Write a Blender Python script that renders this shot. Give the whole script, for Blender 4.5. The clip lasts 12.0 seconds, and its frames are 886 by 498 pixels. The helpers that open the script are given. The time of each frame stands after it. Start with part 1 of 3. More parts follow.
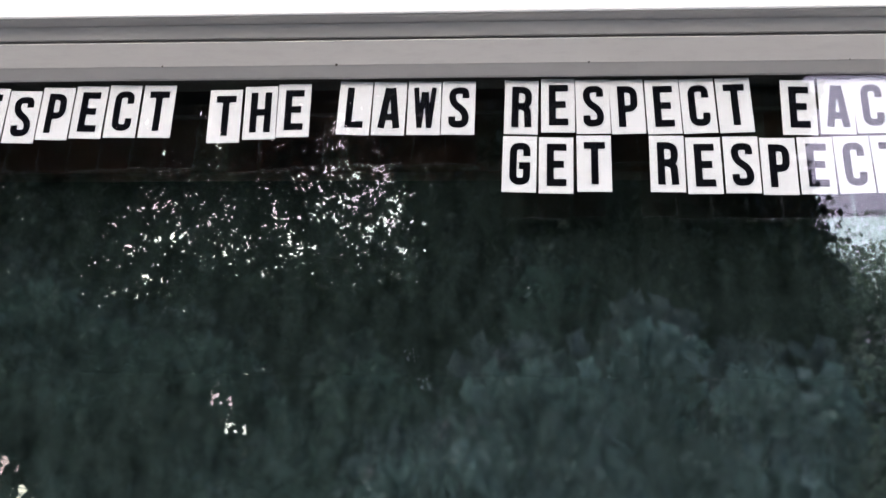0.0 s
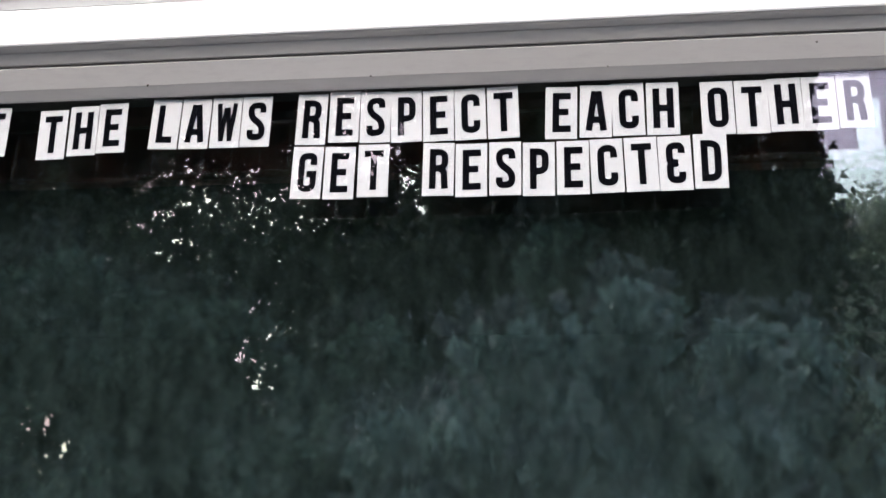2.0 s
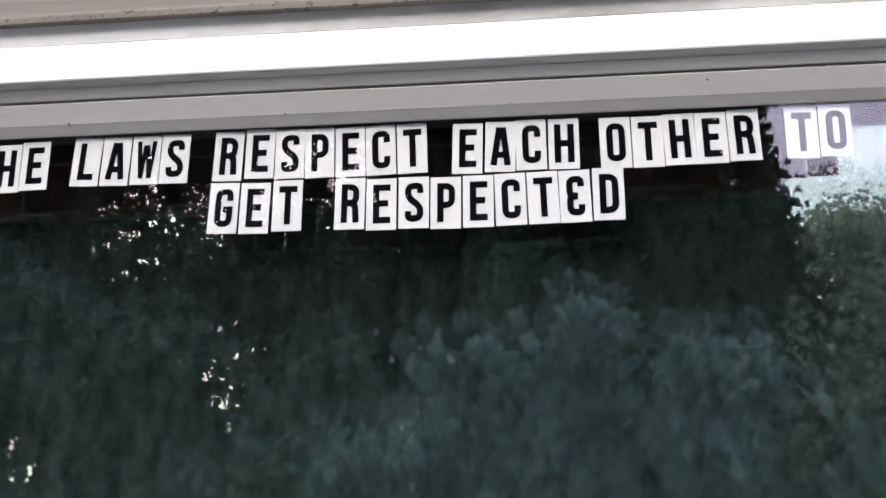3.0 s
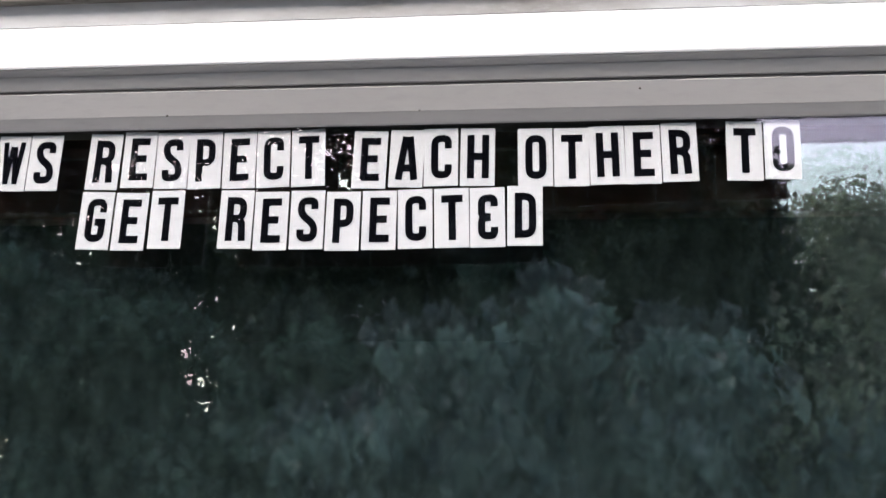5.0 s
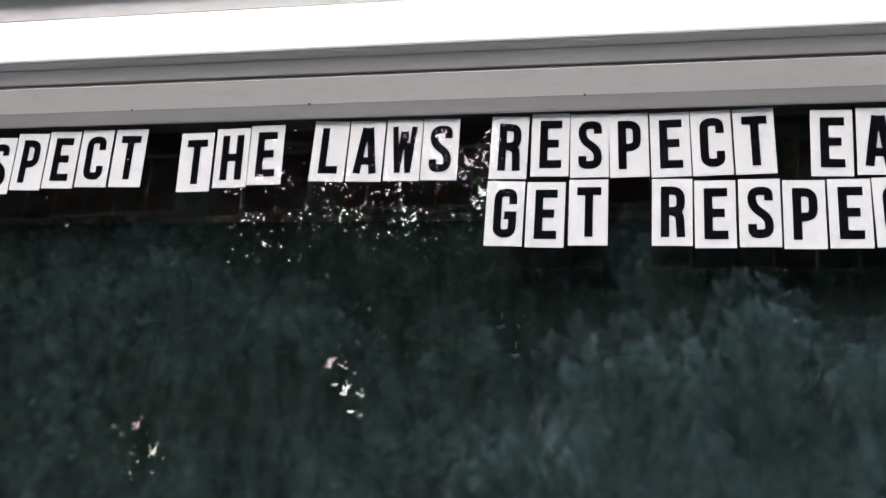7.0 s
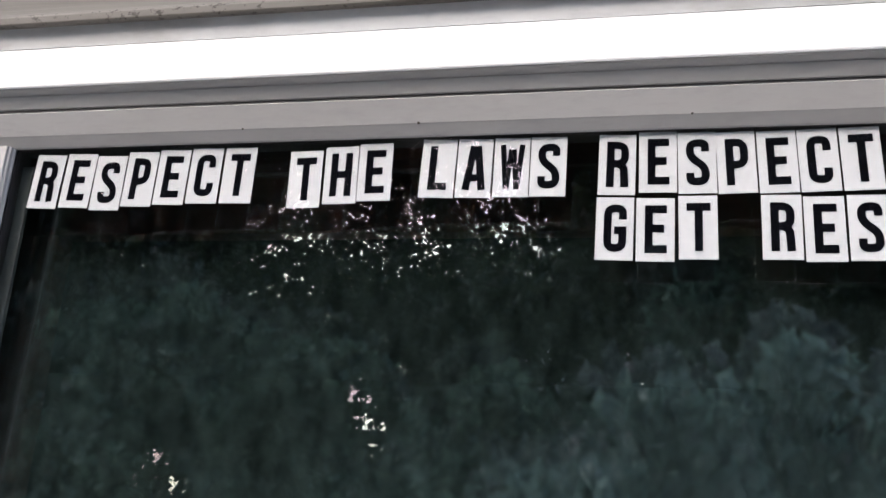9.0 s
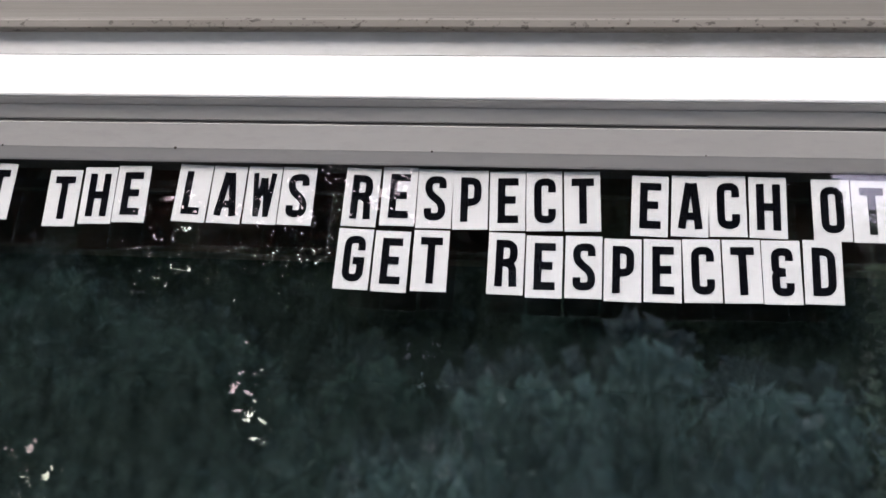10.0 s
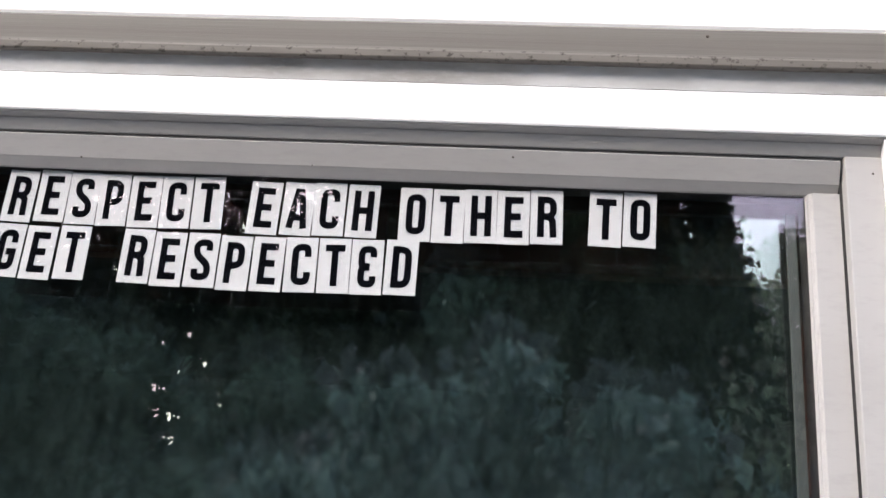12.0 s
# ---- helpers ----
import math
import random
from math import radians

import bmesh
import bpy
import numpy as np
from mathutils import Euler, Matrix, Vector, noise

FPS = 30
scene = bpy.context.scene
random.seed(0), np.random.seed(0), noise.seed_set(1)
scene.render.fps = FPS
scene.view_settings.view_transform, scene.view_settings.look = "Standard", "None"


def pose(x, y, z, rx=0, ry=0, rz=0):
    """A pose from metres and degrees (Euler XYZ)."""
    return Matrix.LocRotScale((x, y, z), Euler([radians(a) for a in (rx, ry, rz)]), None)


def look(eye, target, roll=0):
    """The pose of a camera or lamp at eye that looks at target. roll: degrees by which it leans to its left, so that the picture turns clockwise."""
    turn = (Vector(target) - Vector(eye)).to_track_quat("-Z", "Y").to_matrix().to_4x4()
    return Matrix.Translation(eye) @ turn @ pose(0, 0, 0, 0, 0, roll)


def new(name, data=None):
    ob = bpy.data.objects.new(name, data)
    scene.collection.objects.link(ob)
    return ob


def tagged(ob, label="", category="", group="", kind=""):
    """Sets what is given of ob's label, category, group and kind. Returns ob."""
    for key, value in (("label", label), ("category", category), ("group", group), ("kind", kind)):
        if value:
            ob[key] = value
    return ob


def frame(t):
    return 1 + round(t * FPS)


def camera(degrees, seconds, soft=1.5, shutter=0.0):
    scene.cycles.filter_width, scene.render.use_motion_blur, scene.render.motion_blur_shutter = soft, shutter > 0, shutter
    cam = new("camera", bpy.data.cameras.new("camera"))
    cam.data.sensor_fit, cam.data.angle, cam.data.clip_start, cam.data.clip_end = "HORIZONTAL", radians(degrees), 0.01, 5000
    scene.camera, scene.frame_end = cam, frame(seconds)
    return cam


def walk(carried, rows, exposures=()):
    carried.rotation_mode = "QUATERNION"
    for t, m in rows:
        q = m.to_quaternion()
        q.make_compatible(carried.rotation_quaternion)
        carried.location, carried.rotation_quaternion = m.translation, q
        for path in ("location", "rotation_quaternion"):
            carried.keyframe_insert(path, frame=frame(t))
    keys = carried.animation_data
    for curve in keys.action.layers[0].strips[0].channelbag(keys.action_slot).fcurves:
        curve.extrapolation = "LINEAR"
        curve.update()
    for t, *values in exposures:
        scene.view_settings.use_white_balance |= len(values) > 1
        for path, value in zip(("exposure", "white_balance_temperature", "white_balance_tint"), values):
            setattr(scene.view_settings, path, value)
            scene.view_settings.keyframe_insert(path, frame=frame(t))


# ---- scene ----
cam = camera(49.5, 12.0, soft=1.5)
PATH = [
    (0, (0.006, -0.024, 1.637), (-0.119, 1.866, 2.282), 1.3),
    (0.5, (0.086, -0.061, 1.648), (0.014, 1.824, 2.312), 0.9),
    (1, (0.168, -0.07, 1.638), (0.102, 1.83, 2.26), 0.8),
    (1.5, (0.237, -0.104, 1.659), (0.058, 1.806, 2.223), 1.1),
    (2, (0.355, -0.126, 1.667), (0.113, 1.783, 2.211), 0.9),
    (2.5, (0.412, -0.145, 1.675), (0.188, 1.765, 2.223), 0.3),
    (3, (0.447, -0.168, 1.677), (0.255, 1.739, 2.249), -0.2),
    (3.5, (0.544, -0.138, 1.696), (0.365, 1.777, 2.244), -0.2),
    (3.7, (0.575, -0.107, 1.727), (0.404, 1.811, 2.266), 0.5),
    (5.3, (0.537, -0.025, 1.776), (0.338, 1.896, 2.297), 1.3),
    (5.5, (0.492, -0.012, 1.76), (0.273, 1.905, 2.288), 1.8),
    (6, (0.395, 0.025, 1.77), (0.109, 1.937, 2.284), 2.1),
    (6.5, (0.286, 0.059, 1.785), (-0.042, 1.958, 2.319), 3.0),
    (7, (0.165, 0.063, 1.789), (-0.232, 1.947, 2.327), 3.1),
    (7.5, (0.077, 0.029, 1.783), (-0.362, 1.901, 2.333), 3.5),
    (7.7, (0.031, 0.026, 1.777), (-0.412, 1.896, 2.331), 3.8),
    (9.3, (0.086, 0.025, 1.752), (-0.308, 1.886, 2.37), 3.1),
    (9.5, (0.124, 0.006, 1.764), (-0.232, 1.874, 2.383), 3.1),
    (10, (0.255, -0.001, 1.79), (0.023, 1.891, 2.394), 3.7),
    (10.5, (0.374, 0.006, 1.796), (0.2, 1.904, 2.401), 3.6),
    (11, (0.478, -0.005, 1.813), (0.316, 1.894, 2.42), 2.9),
    (11.5, (0.599, -0.055, 1.819), (0.454, 1.839, 2.444), 3.0),
    (12, (0.699, -0.115, 1.756), (0.529, 1.779, 2.377), 4.1),
]
walk(cam, [(t, look(eye, target, roll)) for t, eye, target, roll in PATH], exposures=[(0.0, 1.52, 5780, 12), (5.5, 1.47, 5780, 12), (7.5, 1.42, 5780, 12), (12.0, 1.35, 5780, 12)])

# ---- light: an overcast day, brightest overhead ----
world = bpy.data.worlds.new("overcast_sky")
scene.world = world
world.use_nodes = True
wn = world.node_tree.nodes
sky = wn.new("ShaderNodeTexSky")
sky.sky_type, sky.sun_disc = "NISHITA", False
sky.sun_elevation, sky.sun_rotation = radians(38), radians(217)
sky.air_density, sky.dust_density, sky.ozone_density = 1.0, 9.0, 1.0
wn["Background"].inputs[1].default_value = 0.15
world.node_tree.links.new(sky.outputs[0], wn["Background"].inputs[0])

sun = new("sun", bpy.data.lights.new("sun", "SUN"))
sun.data.energy, sun.data.angle, sun.data.color = 1.3, radians(112), (1.0, 0.985, 0.965)
sun.matrix_world = look((-4.5, -5.0, 7.9), (0.2, 1.0, 2.0))


# ---- materials ----
def material(name):
    m = bpy.data.materials.new(name)
    m.use_nodes = True
    return m, m.node_tree.nodes, m.node_tree.links, m.node_tree.nodes["Principled BSDF"]


def noise_tex(n, l, scale, detail=4.0, rough=0.55, stretch=(1, 1, 1)):
    co, mp, tx = n.new("ShaderNodeTexCoord"), n.new("ShaderNodeMapping"), n.new("ShaderNodeTexNoise")
    mp.inputs["Scale"].default_value = stretch
    tx.inputs["Scale"].default_value, tx.inputs["Detail"].default_value, tx.inputs["Roughness"].default_value = scale, detail, rough
    l.new(co.outputs["Object"], mp.inputs["Vector"])
    l.new(mp.outputs["Vector"], tx.inputs["Vector"])
    return tx.outputs["Fac"]


def ramp(n, l, value, stops):
    r = n.new("ShaderNodeValToRGB")
    while len(r.color_ramp.elements) < len(stops):
        r.color_ramp.elements.new(0.5)
    for e, (at, c) in zip(r.color_ramp.elements, stops):
        e.position, e.color = at, (*c, 1)
    l.new(value, r.inputs["Fac"])
    return r.outputs["Color"]


def blend(n, l, a, b, fac, mode="MIX"):
    m = n.new("ShaderNodeMix")
    m.data_type, m.blend_type = "RGBA", mode
    for sock, v in ((m.inputs[6], a), (m.inputs[7], b), (m.inputs[0], fac)):
        if isinstance(v, (int, float)):
            sock.default_value = v
        elif isinstance(v, tuple):
            sock.default_value = (*v, 1)
        else:
            l.new(v, sock)
    return m.outputs[2]


def bump(n, l, bs, height, strength, distance):
    b = n.new("ShaderNodeBump")
    b.inputs["Strength"].default_value, b.inputs["Distance"].default_value = strength, distance
    l.new(height, b.inputs["Height"])
    l.new(b.outputs[0], bs.inputs["Normal"])


def painted(name, base, dirt, rough=0.45, amount=0.35, grain=(1, 1, 1), specks=0.0, gloss=0.5):
    """Weathered paint: broad grime, fine grain and, if asked, dark mildew specks."""
    m, n, l, bs = material(name)
    broad = noise_tex(n, l, 7.0, 5, 0.6, grain)
    fine = noise_tex(n, l, 120.0, 3, 0.6, grain)
    c = blend(n, l, base, dirt, ramp(n, l, broad, [(0.42, (0, 0, 0)), (0.78, (amount,) * 3)]))
    c = blend(n, l, c, tuple(v * 0.86 for v in base), ramp(n, l, fine, [(0.5, (0, 0, 0)), (0.75, (0.6,) * 3)]))
    if specks:
        sp = noise_tex(n, l, 150.0, 4, 0.55, (0.75, 1, 1))
        c = blend(n, l, c, (0.022, 0.017, 0.012), ramp(n, l, sp, [(0.67 - specks, (0, 0, 0)), (0.77 - specks, (0.8,) * 3)]))
    l.new(c, bs.inputs["Base Color"])
    bs.inputs["Roughness"].default_value = rough
    bs.inputs["Specular IOR Level"].default_value = gloss
    bump(n, l, bs, fine, 0.25, 0.0008)
    return m


# white frame metal greyed, so the shade under the trim is in its colour
GREYED_METAL = painted("white_aluminium_greyed_for_shade", (0.388, 0.380, 0.368), (0.29, 0.277, 0.255), 0.55, 0.35, (0.3, 1, 1), gloss=0.3)
WHITE_TRIM = painted("white_gloss_trim_paint", (0.82, 0.82, 0.82), (0.62, 0.60, 0.57), 0.4, 0.3, (0.2, 1, 1))
SIDING = painted("white_siding_paint", (0.80, 0.80, 0.80), (0.62, 0.61, 0.58), 0.5, 0.3, (0.3, 1, 1))
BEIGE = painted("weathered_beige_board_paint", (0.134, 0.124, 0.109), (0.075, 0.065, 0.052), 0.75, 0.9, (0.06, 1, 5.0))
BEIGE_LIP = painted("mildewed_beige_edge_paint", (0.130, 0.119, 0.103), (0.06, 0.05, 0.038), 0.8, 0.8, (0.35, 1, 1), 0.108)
SOFFIT = painted("stained_white_soffit_paint", (0.62, 0.62, 0.615), (0.22, 0.20, 0.165), 0.6, 0.9, (0.5, 1, 1.6))
BEAD = painted("dull_grey_green_metal", (0.06, 0.07, 0.068), (0.03, 0.034, 0.033), 0.5, 0.7, (1, 1, 0.2))
SEAL = painted("black_rubber_seal", (0.012, 0.011, 0.011), (0.03, 0.028, 0.026), 0.7, 0.5)
CARD = painted("white_vinyl_card", (0.60, 0.60, 0.62), (0.51, 0.51, 0.53), 0.6, 0.25, gloss=0.2)
BACKING = painted("red_brown_card_backing", (0.045, 0.016, 0.011), (0.03, 0.012, 0.009), 0.8, 0.5, gloss=0.1)
INK = painted("black_vinyl_print", (0.003, 0.003, 0.005), (0.005, 0.005, 0.007), 0.8, 0.4, gloss=0.0)
DIRT = painted("dark_dirt_crumb", (0.05, 0.04, 0.03), (0.10, 0.08, 0.06), 0.9, 0.6)
DARK_WOOD = painted("dark_red_brown_stained_wood", (0.115, 0.026, 0.016), (0.06, 0.016, 0.010), 0.45, 0.8, (4, 4, 0.4))
# near black, so that the room's darkness is in the colour
ROOM = painted("near_black_room_shade", (0.007, 0.006, 0.006), (0.004, 0.0035, 0.0035), 0.7, 0.8)
GREY_SIDING = painted("grey_lap_siding_paint", (0.56, 0.56, 0.56), (0.40, 0.39, 0.38), 0.6, 0.6, (0.1, 1, 1))
ROOFING = painted("grey_asphalt_shingles", (0.09, 0.088, 0.085), (0.05, 0.05, 0.05), 0.9, 0.9)


def glass(name, share, tint, thru, haze=0.0):
    """A pane: most light passes, a coated surface mirrors the rest."""
    m, n, l, bs = material(name)
    tr, gl, mx = n.new("ShaderNodeBsdfTransparent"), n.new("ShaderNodeBsdfGlossy"), n.new("ShaderNodeMixShader")
    tr.inputs["Color"].default_value = (*thru, 1)
    gl.inputs["Color"].default_value = (*tint, 1)
    gl.inputs["Roughness"].default_value = 0.0
    wave = noise_tex(n, l, 1.6, 1, 0.4)
    b = n.new("ShaderNodeBump")
    b.inputs["Strength"].default_value, b.inputs["Distance"].default_value = 0.12, 0.004
    l.new(wave, b.inputs["Height"])
    l.new(b.outputs[0], gl.inputs["Normal"])
    mx.inputs[0].default_value = share
    l.new(tr.outputs[0], mx.inputs[1])
    l.new(gl.outputs[0], mx.inputs[2])
    out = mx.outputs[0]
    if haze:                                          # thin uneven dust, tinted teal to paint haze over the reflections
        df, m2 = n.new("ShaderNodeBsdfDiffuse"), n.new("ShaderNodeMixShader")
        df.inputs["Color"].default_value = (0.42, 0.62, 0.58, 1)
        mottle = noise_tex(n, l, 26.0, 8, 0.68, (1.4, 1, 0.6))
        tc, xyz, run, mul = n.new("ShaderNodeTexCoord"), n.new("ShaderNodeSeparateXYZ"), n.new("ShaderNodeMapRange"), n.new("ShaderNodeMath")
        l.new(tc.outputs["Object"], xyz.inputs[0])    # set denser lower on the pane, so the haze fades towards the top
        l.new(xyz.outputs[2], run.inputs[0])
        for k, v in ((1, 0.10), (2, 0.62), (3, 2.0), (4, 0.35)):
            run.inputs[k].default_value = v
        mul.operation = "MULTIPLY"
        l.new(ramp(n, l, mottle, [(0.34, (haze * 0.35,) * 3), (0.68, (haze * 1.9,) * 3)]), mul.inputs[0])
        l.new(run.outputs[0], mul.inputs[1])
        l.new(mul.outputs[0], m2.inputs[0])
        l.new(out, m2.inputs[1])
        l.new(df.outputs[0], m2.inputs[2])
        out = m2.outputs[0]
    l.new(out, n["Material Output"].inputs["Surface"])
    return m


GLASS_OUT = glass("outer_window_glass", 0.058, (1.0, 0.86, 0.97), (0.96, 0.97, 0.96), 0.0002)
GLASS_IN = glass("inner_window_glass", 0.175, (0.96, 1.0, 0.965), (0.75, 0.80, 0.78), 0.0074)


def leaf_material(name, dark, light, through_light):
    m, n, l, bs = material(name)
    geo = n.new("ShaderNodeNewGeometry")
    c = ramp(n, l, geo.outputs["Random Per Island"], [(0.0, dark), (0.7, tuple((a + b) / 2 for a, b in zip(dark, light))), (1.0, light)])
    big = noise_tex(n, l, 2.3, 4)
    c = blend(n, l, c, tuple(v * 0.55 for v in dark), ramp(n, l, big, [(0.42, (0, 0, 0)), (0.66, (0.55,) * 3)]))
    l.new(c, bs.inputs["Base Color"])
    bs.inputs["Roughness"].default_value = 0.38
    tl, mx = n.new("ShaderNodeBsdfTranslucent"), n.new("ShaderNodeMixShader")
    l.new(c, tl.inputs["Color"])
    mx.inputs[0].default_value = through_light
    l.new(bs.outputs[0], mx.inputs[1])
    l.new(tl.outputs[0], mx.inputs[2])
    l.new(mx.outputs[0], n["Material Output"].inputs["Surface"])
    return m


LEAF = leaf_material("broad_tree_leaves", (0.024, 0.038, 0.017), (0.06, 0.085, 0.038), 0.25)
SHRUB_LEAF = leaf_material("shrub_leaves", (0.085, 0.14, 0.108), (0.20, 0.295, 0.23), 0.45)
HEDGE_LEAF = leaf_material("blue_green_hedge_leaves", (0.10, 0.165, 0.158), (0.32, 0.45, 0.43), 0.45)
# leaves paled beyond their own green, to paint in haze and sky light
HAZED_LEAF = leaf_material("hazed_grey_green_leaves", (0.20, 0.25, 0.18), (0.30, 0.35, 0.26), 0.55)
BARK = painted("grey_brown_bark", (0.11, 0.085, 0.065), (0.05, 0.04, 0.032), 0.95, 0.9, (1, 1, 0.25))
# unseen ground, its grey set for the light thrown up at the window
BOUNCE_GREY = painted("grey_bounce_ground", (0.27, 0.262, 0.25), (0.19, 0.183, 0.175), 0.95, 0.8)


# ---- building helpers ----
def part(name, bm, mat, parent=None, label=""):
    me = bpy.data.meshes.new(name)
    bm.to_mesh(me)
    bm.free()
    me.materials.append(mat)
    ob = new(name, me)
    ob.parent = parent
    if label:
        tagged(ob, label)
    return ob


def thing(name, x, y, z, label, category, group="", kind=""):
    ob = new(name)
    ob.empty_display_size = 0.05
    ob.matrix_world = pose(x, y, z)
    return tagged(ob, label, category, group, kind)


def box(bm, x0, x1, y0, y1, z0, z1, bevel=0.0):
    r = bmesh.ops.create_cube(bm, size=1.0)
    for v in r["verts"]:
        v.co = Vector(((x0 + x1) / 2 + v.co.x * (x1 - x0), (y0 + y1) / 2 + v.co.y * (y1 - y0), (z0 + z1) / 2 + v.co.z * (z1 - z0)))
    if bevel:
        edges = list({e for v in r["verts"] for e in v.link_edges})
        bmesh.ops.bevel(bm, geom=edges, offset=bevel, segments=2, affect="EDGES", profile=0.6)
    return bm


def cube(x0, x1, y0, y1, z0, z1, bevel=0.0):
    return box(bmesh.new(), x0, x1, y0, y1, z0, z1, bevel)


def moulding(profile, a, b, axis="x", steps=1, wobble=0.0):
    """A bar with the given cross-section, run from a to b. Along x the profile is (y, z), along z it is (x, y)."""
    bm = bmesh.new()
    rings = []
    for i in range(steps + 1):
        s = a + (b - a) * i / steps
        d = wobble * noise.noise(Vector((s * 3.1, 1.7, 0.3)))
        rings.append([bm.verts.new((s, p, q + d) if axis == "x" else (p + d, q, s)) for p, q in profile])
    for r0, r1 in zip(rings, rings[1:]):
        for i in range(len(profile)):
            j = (i + 1) % len(profile)
            bm.faces.new((r0[i], r0[j], r1[j], r1[i]))
    bm.faces.new(rings[0])
    bm.faces.new(reversed(rings[-1]))
    bmesh.ops.recalc_face_normals(bm, faces=bm.faces)
    return bm


# ---- plan, in metres: the window looks towards -y ----
GX0, GX1, GTOP, GLOW = -0.736, 1.043, 2.2212, 0.95     # clear glass opening
SX0, SX1 = -0.781, 1.082                              # sash, outside edges
FX0, FX1 = -0.828, 1.130                              # fixed frame, outside edges
Y_GLASS, Y_SASH, Y_FRAME, Y_TRIM, Y_BOARD = 1.031, 1.012, 1.002, 0.988, 0.972

# ---- ground and house shell ----
g = tagged(part("ground", cube(-250, 250, -300, 200, -0.3, 0.0), BOUNCE_GREY), "unseen grey ground reaching to the horizon", "ground", kind="structure")

wall = thing("wall_front", 0, 0.985, 0, "white painted house wall round the window", "wall", kind="structure")
for x0, x1, z0, z1 in ((-5.0, FX0 - 0.10, 0.0, 3.3), (FX1 + 0.10, 5.0, 0.0, 3.3), (FX0 - 0.10, FX1 + 0.10, 0.0, GLOW - 0.12), (FX0 - 0.10, FX1 + 0.10, 2.430, 3.3)):
    part("wall_panel", cube(x0, x1, 0.0205, 0.185, z0, z1), SIDING, wall)
me = None
for k in range(5):                                    # lapped boards above the window
    if me is None:
        ob = part("siding_board", moulding([(0.020, 0.0), (0.004, 0.0), (0.002, 0.004), (0.013, 0.176), (0.020, 0.176)], -5.0, 5.0, steps=40, wobble=0.0015), SIDING, wall)
        me = ob.data
    else:
        ob = new("siding_board", me)
        ob.parent = wall
    ob.location = (0, 0.0, 2.431 + 0.172 * k)
# unseen room behind the glass, its darkness put into a near-black colour
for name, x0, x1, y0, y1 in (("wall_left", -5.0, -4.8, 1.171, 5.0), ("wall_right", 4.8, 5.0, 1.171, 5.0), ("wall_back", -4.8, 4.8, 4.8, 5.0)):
    tagged(part(name, cube(x0, x1, y0, y1, 0.0, 3.3), ROOM), "unseen room wall, coloured near black for the dark inside", "wall", kind="structure")
tagged(part("ceiling", cube(-4.8, 4.8, 1.171, 4.8, 2.6, 2.7), ROOM), "unseen room ceiling, coloured near black for the dark inside", "ceiling", kind="structure")
tagged(part("floor", cube(-4.8, 4.8, 1.171, 4.8, 0.004, 0.12), ROOM), "unseen room floor, coloured near black for the dark inside", "floor", kind="structure")
roof = moulding([(0.93, 3.3), (5.2, 3.3), (3.0, 4.9)], -5.2, 5.2)
tagged(part("roof", roof, ROOFING), "grey shingled roof over the house", "roof", kind="structure")

# ---- head trim, soffit and weathered board above the window ----
trim = thing("trim_head", 0, 0, 0, "wide white glossy trim above the window", "trim", kind="structure")
part("trim_face", moulding([(0.9885, 2.2862), (0.9868, 2.2868), (0.9860, 2.2890), (0.9885, 2.3410), (0.9900, 2.3425), (1.004, 2.3440), (1.004, 2.2950)], -5.0, 5.0, steps=60, wobble=0.0006), WHITE_TRIM, trim)
# underside in the greyed metal, darker than the trim to show its shade
part("drip_edge", moulding([(0.9890, 2.2858), (0.9925, 2.2852), (1.0012, 2.2802), (1.0012, 2.2900), (0.9890, 2.2900)], -5.0, 5.0), GREYED_METAL, trim, "underside of the trim, greyed for its shade")
part("soffit_strip", moulding([(0.9885, 2.3424), (0.9815, 2.3740), (1.003, 2.3740), (1.003, 2.3430)], -5.0, 5.0, steps=60, wobble=0.0004), SOFFIT, trim, "grey stained strip under the board")
board = thing("trim_board", 0, 0, 0, "weathered beige board with mildew specks along its lower edge", "trim board", kind="structure")
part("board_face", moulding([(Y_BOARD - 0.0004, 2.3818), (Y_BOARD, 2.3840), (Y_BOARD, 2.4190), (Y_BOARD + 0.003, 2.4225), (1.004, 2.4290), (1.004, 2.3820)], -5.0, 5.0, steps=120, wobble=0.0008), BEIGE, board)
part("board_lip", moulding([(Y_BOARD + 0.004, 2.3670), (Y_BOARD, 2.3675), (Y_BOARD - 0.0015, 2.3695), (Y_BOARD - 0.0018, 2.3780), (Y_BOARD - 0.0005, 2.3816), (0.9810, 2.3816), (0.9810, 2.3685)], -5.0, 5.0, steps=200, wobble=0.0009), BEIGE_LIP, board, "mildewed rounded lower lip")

# ---- window ----
win = thing("window_1", 0, 0, 0, "wide white aluminium window with dark glass", "window", kind="structure")
Z0 = GLOW - 0.08
# front leans in at the foot, so that it takes less light
frame_head = part("frame_head", moulding([(Y_FRAME + 0.0065, 2.2655), (Y_FRAME + 0.0050, 2.2662), (Y_FRAME - 0.0030, 2.2798), (1.10, 2.2845), (1.10, 2.2655)], FX0, FX1), GREYED_METAL, win)
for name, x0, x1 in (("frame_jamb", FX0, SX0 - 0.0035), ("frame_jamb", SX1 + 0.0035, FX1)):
    part(name, cube(x0, x1, Y_FRAME + 0.0005, 1.10, Z0, 2.2655, 0.002), GREYED_METAL, win)
for x0, x1 in ((FX0 - 0.10, FX0), (FX1, FX1 + 0.10)):
    part("side_casing", cube(x0, x1, Y_TRIM + 0.002, 1.10, Z0 - 0.02, 2.2848, 0.001), WHITE_TRIM, win)
part("window_sill", moulding([(0.90, Z0 - 0.05), (0.90, Z0 - 0.02), (1.10, Z0), (1.10, Z0 - 0.05)], FX0 - 0.12, FX1 + 0.12), WHITE_TRIM, win)
